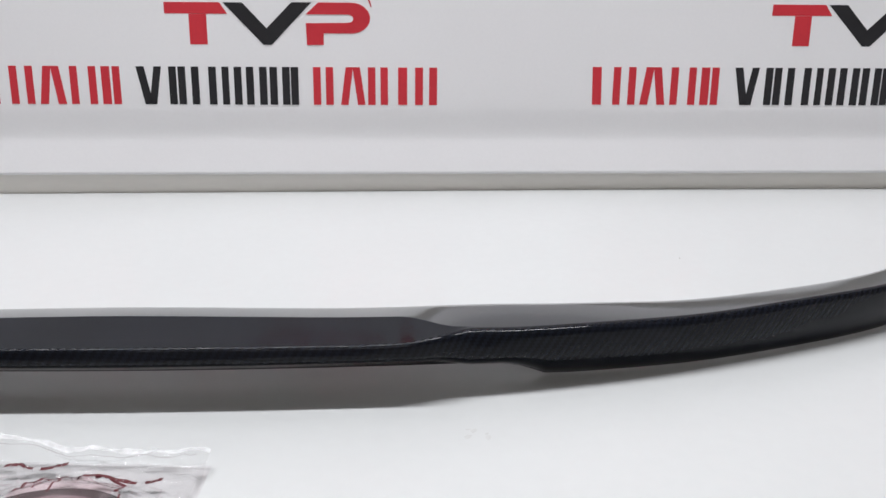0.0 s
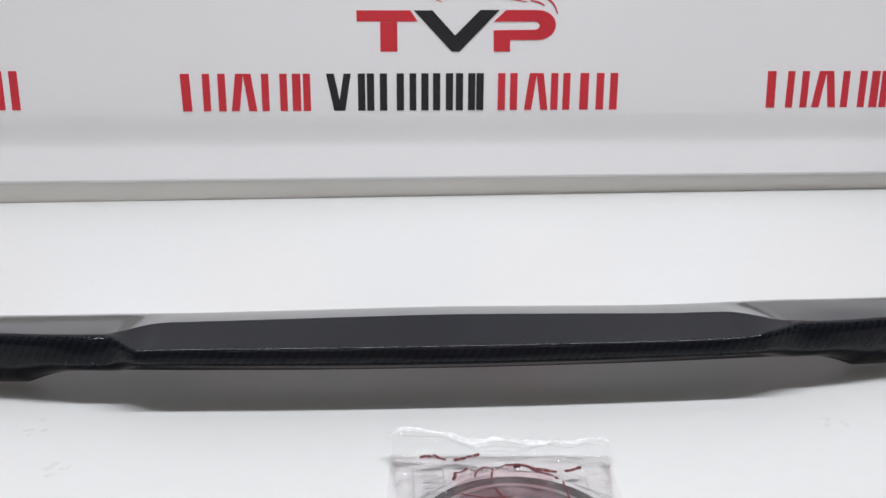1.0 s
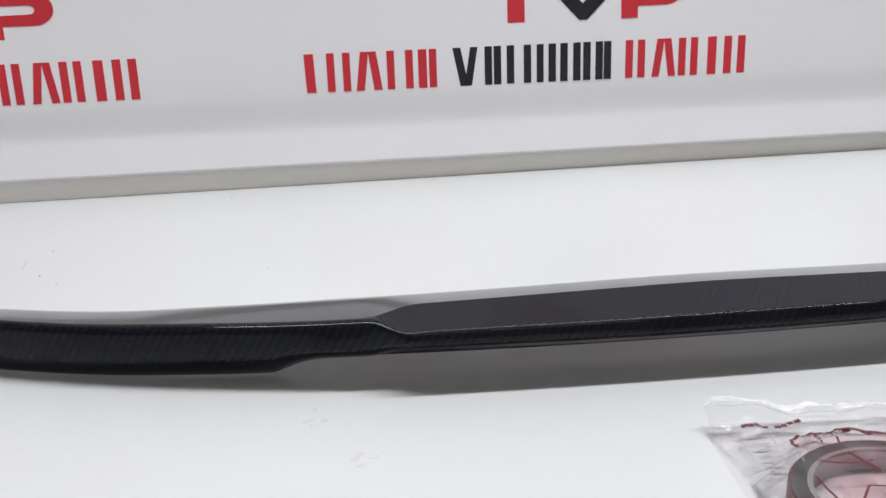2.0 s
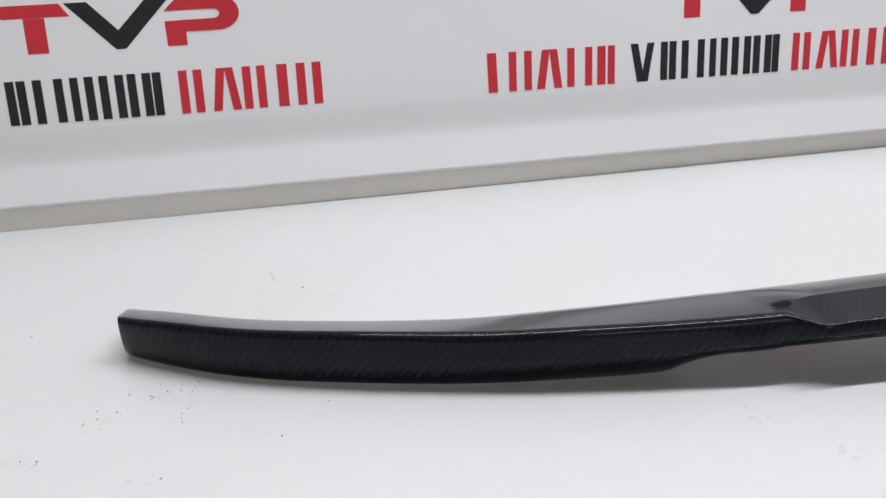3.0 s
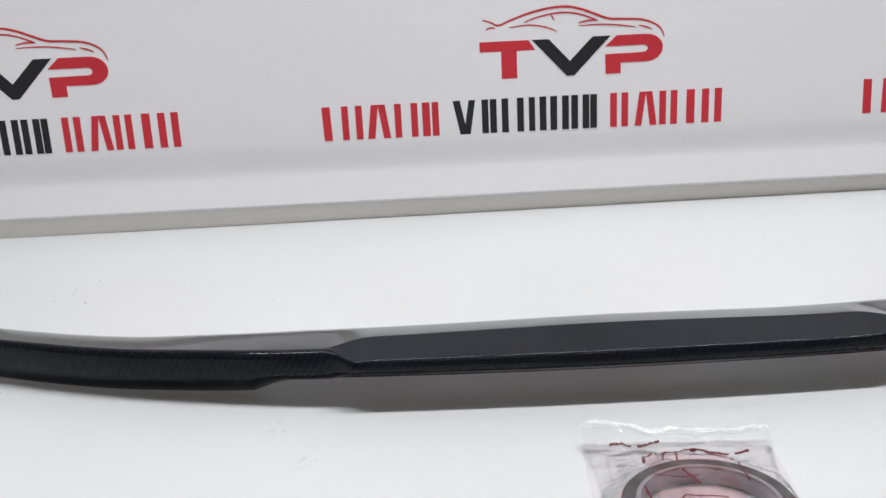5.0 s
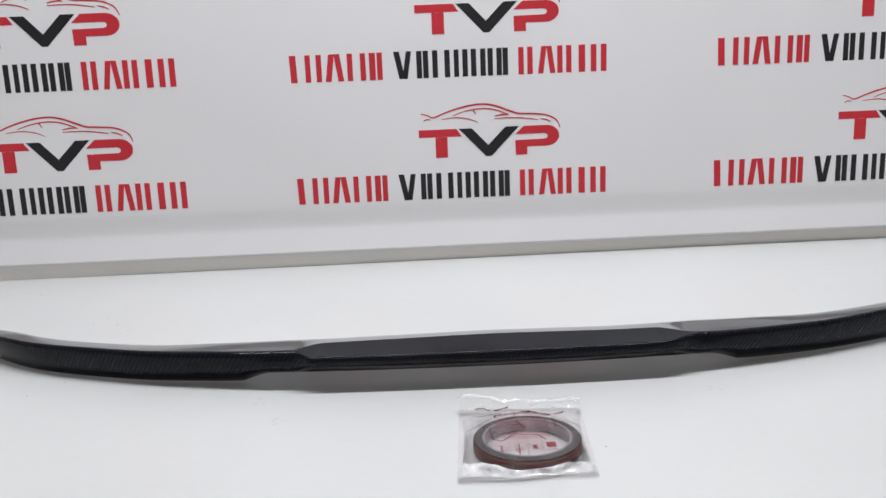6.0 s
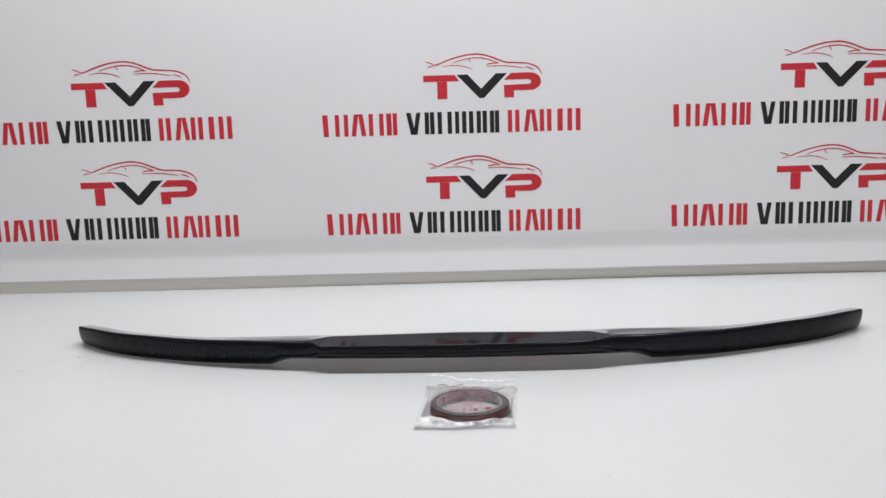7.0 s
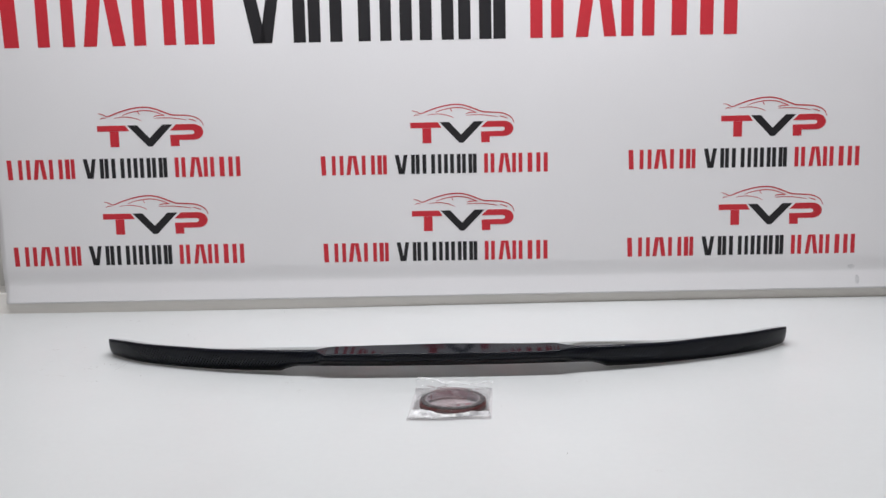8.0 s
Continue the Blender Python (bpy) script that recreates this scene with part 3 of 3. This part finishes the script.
def film_stroke(points, width, lift, flat=None):
    """A printed stroke that follows the film, through (a, b) points; flat: on the lower film at that height."""
    bm = bmesh.new()
    fine = []
    for (a0, b0), (a1, b1) in zip(points, points[1:]):
        fine += [(a0 + (a1 - a0) * k / 12, b0 + (b1 - b0) * k / 12) for k in range(12)]
    fine.append(points[-1])
    left, right = [], []
    for i, (a, b) in enumerate(fine):
        p, q = bag_point(*fine[max(0, i - 1)]), bag_point(*fine[min(len(fine) - 1, i + 1)])
        d = (q - p).normalized()
        n = Vector((-d.y, d.x, 0)) * width / 2
        c = bag_point(a, b)
        z = flat if flat else film_height(a, b) + lift
        left.append(bm.verts.new((c.x + n.x, c.y + n.y, z)))
        right.append(bm.verts.new((c.x - n.x, c.y - n.y, z)))
    for i in range(len(fine) - 1):
        bm.faces.new((right[i], right[i + 1], left[i + 1], left[i]))
    return bm


RED_LINES = (
    ([(0.276, 0.705), (0.289, 0.783), (0.354, 0.833), (0.423, 0.863), (0.510, 0.832), (0.612, 0.845), (0.703, 0.787), (0.716, 0.674)], 0.0015),
    ([(0.369, 0.697), (0.390, 0.782), (0.426, 0.829), (0.449, 0.761), (0.437, 0.680)], 0.0008),
    ([(0.235, 0.513), (0.258, 0.383), (0.332, 0.370), (0.423, 0.469), (0.605, 0.442), (0.662, 0.362)], 0.0009),
    ([(0.448, 0.637), (0.515, 0.536)], 0.0013), ([(0.740, 0.66), (0.755, 0.52)], 0.0007),
    ([(0.30, 0.60), (0.42, 0.585), (0.52, 0.592)], 0.0007),
)
for line, width in RED_LINES:
    part("print_bar", film_stroke(line, 1.3 * width, 0.0002), BAG_RED, bag, "dark red printed line")
# two rows of uneven short bars
ink = random.Random(3)
for (a0, b0), (a1, b1), n in (((0.130, 0.901), (0.255, 0.906), 4), ((0.285, 0.908), (0.404, 0.922), 4), ((0.551, 0.854), (0.740, 0.815), 6), ((0.775, 0.820), (0.855, 0.827), 3)):
    for k in range(n):
        f0, f1 = (k + ink.uniform(0.0, 0.06)) / n, (k + ink.uniform(0.93, 1.0)) / n
        part("print_bar", film_stroke([(a0 + (a1 - a0) * f0, b0 + (b1 - b0) * f0 + ink.uniform(-0.004, 0.004)), (a0 + (a1 - a0) * f1, b0 + (b1 - b0) * f1)],
                                      ink.uniform(0.0022, 0.0034), 0.0002), BAG_RED, bag, "dark red printed stroke")
for line, width in (
    ([(0.094, 0.560), (0.093, 0.826), (0.109, 0.850), (0.232, 0.847), (0.239, 0.765), (0.240, 0.600)], 0.0007),
    ([(0.813, 0.784), (0.868, 0.783), (0.869, 0.620)], 0.0007), ([(0.05, 0.966), (0.30, 0.967), (0.60, 0.966), (0.95, 0.967)], 0.0005),
):
    part("print_bar", film_stroke(line, width, 0.0002), BAG_GREY, bag, "thin grey line")
for k in range(5):
    part("print_bar", film_stroke([(0.143, 0.812 - 0.034 * k), (0.212 - 0.012 * (k % 2), 0.812 - 0.034 * k)], 0.0016, 0.0002), BAG_GREY, bag, "grey printed stroke")
for line, width, mat in (
    ([(0.565, 0.428), (0.598, 0.428)], 0.0070, BAG_SCARLET), ([(0.673, 0.445), (0.748, 0.447)], 0.0090, BAG_SCARLET), ([(0.66, 0.375), (0.75, 0.380)], 0.0010, BAG_SCARLET),
    ([(0.30, 0.385), (0.35, 0.388)], 0.0014, BAG_SCARLET), ([(0.43, 0.400), (0.49, 0.402)], 0.0012, BAG_SCARLET),
    ([(0.325, 0.345), (0.325, 0.455)], 0.0014, BAG_SCARLET), ([(0.460, 0.345), (0.460, 0.480)], 0.0010, BAG_SCARLET),
    ([(0.39, 0.28), (0.39, 0.60)], 0.0005, BAG_GREY), ([(0.53, 0.28), (0.53, 0.60)], 0.0006, BAG_GREY), ([(0.64, 0.28), (0.64, 0.56)], 0.0005, BAG_GREY),
):
    part("print_bar", film_stroke(line, width, 0, 0.0011), mat, bag, "small printed stroke")
# the pink ground inside the six-sided frame
pink = bmesh.new()
rows = []
for j in range(21):
    row = []
    for i in range(41):
        a = 0.285 + 0.415 * i / 40
        top_b = 0.852 - 0.075 * abs(a - 0.48) / 0.2
        b = 0.40 + (top_b - 0.40) * j / 20
        p = bag_point(a, b)
        row.append(pink.verts.new((p.x, p.y, film_height(a, b) + 0.00012)))
    rows.append(row)
for j in range(20):
    for i in range(40):
        pink.faces.new((rows[j][i], rows[j][i + 1], rows[j + 1][i + 1], rows[j + 1][i]))
part("print_panel", pink, FILM_PINK, bag, "pale pink printed film", True)

# ---- dirt on the table ----
rng = random.Random(5)


def flake(bm, x, y, size, long=1.0, turn=0.0, thick=0.0004):
    n = 7
    ground = table_rise(x, y)
    height = ground + thick * (0.7 + rng.random())
    top = []
    for i in range(n):
        a = 2 * math.pi * i / n
        r = size * rng.uniform(0.55, 1.0)
        px, py = r * math.cos(a) * long, r * math.sin(a)
        top.append(bm.verts.new((x + px * math.cos(turn) - py * math.sin(turn), y + px * math.sin(turn) + py * math.cos(turn), height)))
    bm.faces.new(top)
    low = [bm.verts.new((v.co.x, v.co.y, ground)) for v in top]
    for i in range(n):
        bm.faces.new((top[i], low[i], low[(i + 1) % n], top[(i + 1) % n]))


def fibre(bm, x0, y0, x1, y1, bend, width):
    """A fine curved hair lying on the table."""
    nx, ny = -(y1 - y0), x1 - x0
    left, right = [], []
    for i in range(9):
        t = i / 8
        off = bend * math.sin(math.pi * t)
        x, y = x0 + (x1 - x0) * t + nx * off, y0 + (y1 - y0) * t + ny * off
        d = math.hypot(nx, ny)
        w = width * (0.4 + 0.6 * math.sin(math.pi * t))
        left.append(bm.verts.new((x + nx / d * w, y + ny / d * w, table_rise(x, y) + 0.00035)))
        right.append(bm.verts.new((x - nx / d * w, y - ny / d * w, table_rise(x, y) + 0.00035)))
    for i in range(8):
        bm.faces.new((left[i], right[i], right[i + 1], left[i + 1]))


SPECKS = [(-0.518, -0.257, 1.3), (-0.526, -0.187, 0.9), (-0.552, -0.249, 0.6), (-0.498, -0.282, 0.6), (-0.598, -0.126, 0.7), (-0.698, -0.082, 0.7),
          (-0.813, -0.132, 0.9), (-0.712, -0.253, 0.5), (-0.713, -0.300, 1.0), (-0.634, -0.420, 1.2), (-0.639, -0.443, 1.2), (-0.545, -0.500, 1.3), (-0.516, -0.464, 1.0),
          (-0.384, -0.031, 0.9), (-0.331, -0.275, 0.6), (0.120, -0.887, 1.2), (-0.101, -0.685, 0.7), (0.046, -0.692, 0.9),
          (0.392, -0.239, 0.6), (-0.608, -0.529, 1.1), (-0.684, -0.490, 1.1), (-0.675, -0.492, 0.9)]
bm = bmesh.new()
for x, y, s in SPECKS:
    flake(bm, x, y, 0.00055 * s, rng.uniform(1.0, 2.2), rng.uniform(0, 3))
# a broken trail and two loose scatters of grit
for k in range(11):
    f = k / 10
    flake(bm, -0.594 - 0.006 * f + rng.uniform(-0.0025, 0.0025), -0.409 - 0.059 * f, 0.00042 * rng.uniform(0.5, 1.3), 1.7, rng.uniform(1.0, 2.2))
for cx, cy, sx, sy, n in ((-0.618, -0.427, 0.012, 0.008, 11), (-0.648, -0.453, 0.008, 0.009, 8)):
    for k in range(n):
        flake(bm, cx + rng.gauss(0, sx), cy + rng.gauss(0, sy), 0.00038 * rng.uniform(0.4, 1.2), 1.6, rng.uniform(0, 3))
tagged(part("dirt_specks", bm, DIRT), "tiny dark specks of dirt scattered over the white table", "dirt", kind="stuff")
bm = bmesh.new()
for x0, y0, x1, y1, bend, w in ((-0.543, -0.209, -0.540, -0.236, 0.07, 0.00022), (-0.683, -0.096, -0.677, -0.086, -0.2, 0.0003), (-0.760, -0.315, -0.752, -0.317, 0.1, 0.0003), (-0.676, -0.492, -0.678, -0.499, 0.3, 0.0003)):
    fibre(bm, x0, y0, x1, y1, bend, w)
tagged(part("hairs", bm, DIRT), "a few fine dark hairs lying on the white table", "hair", kind="stuff")
bm = bmesh.new()
SMUDGES = ((-0.260, -0.600, 3.0), (-0.288, -0.550, 2.6), (0.183, -0.569, 2.4), (-0.687, -0.492, 2.2), (-0.613, -0.529, 2.6), (-0.762, -0.318, 2.6), (0.222, -0.950, 1.6), (-0.620, -0.430, 2.6),
           (-0.645, -0.455, 2.4), (-0.733, -0.400, 1.8), (-0.734, -0.425, 2.0), (-0.731, -0.448, 2.4), (-0.706, -0.489, 1.8), (-0.691, -0.419, 1.2))
for x, y, s in SMUDGES:
    for k in range(5):
        flake(bm, x + rng.gauss(0, 0.004), y + rng.gauss(0, 0.004), 0.001 * s * rng.uniform(0.4, 1.0), 1.8, rng.uniform(-0.6, 1.8), 0.00003)
tagged(part("smudges", bm, FAINT_DIRT), "faint pale grey smudges on the white table", "smudge", kind="stuff")
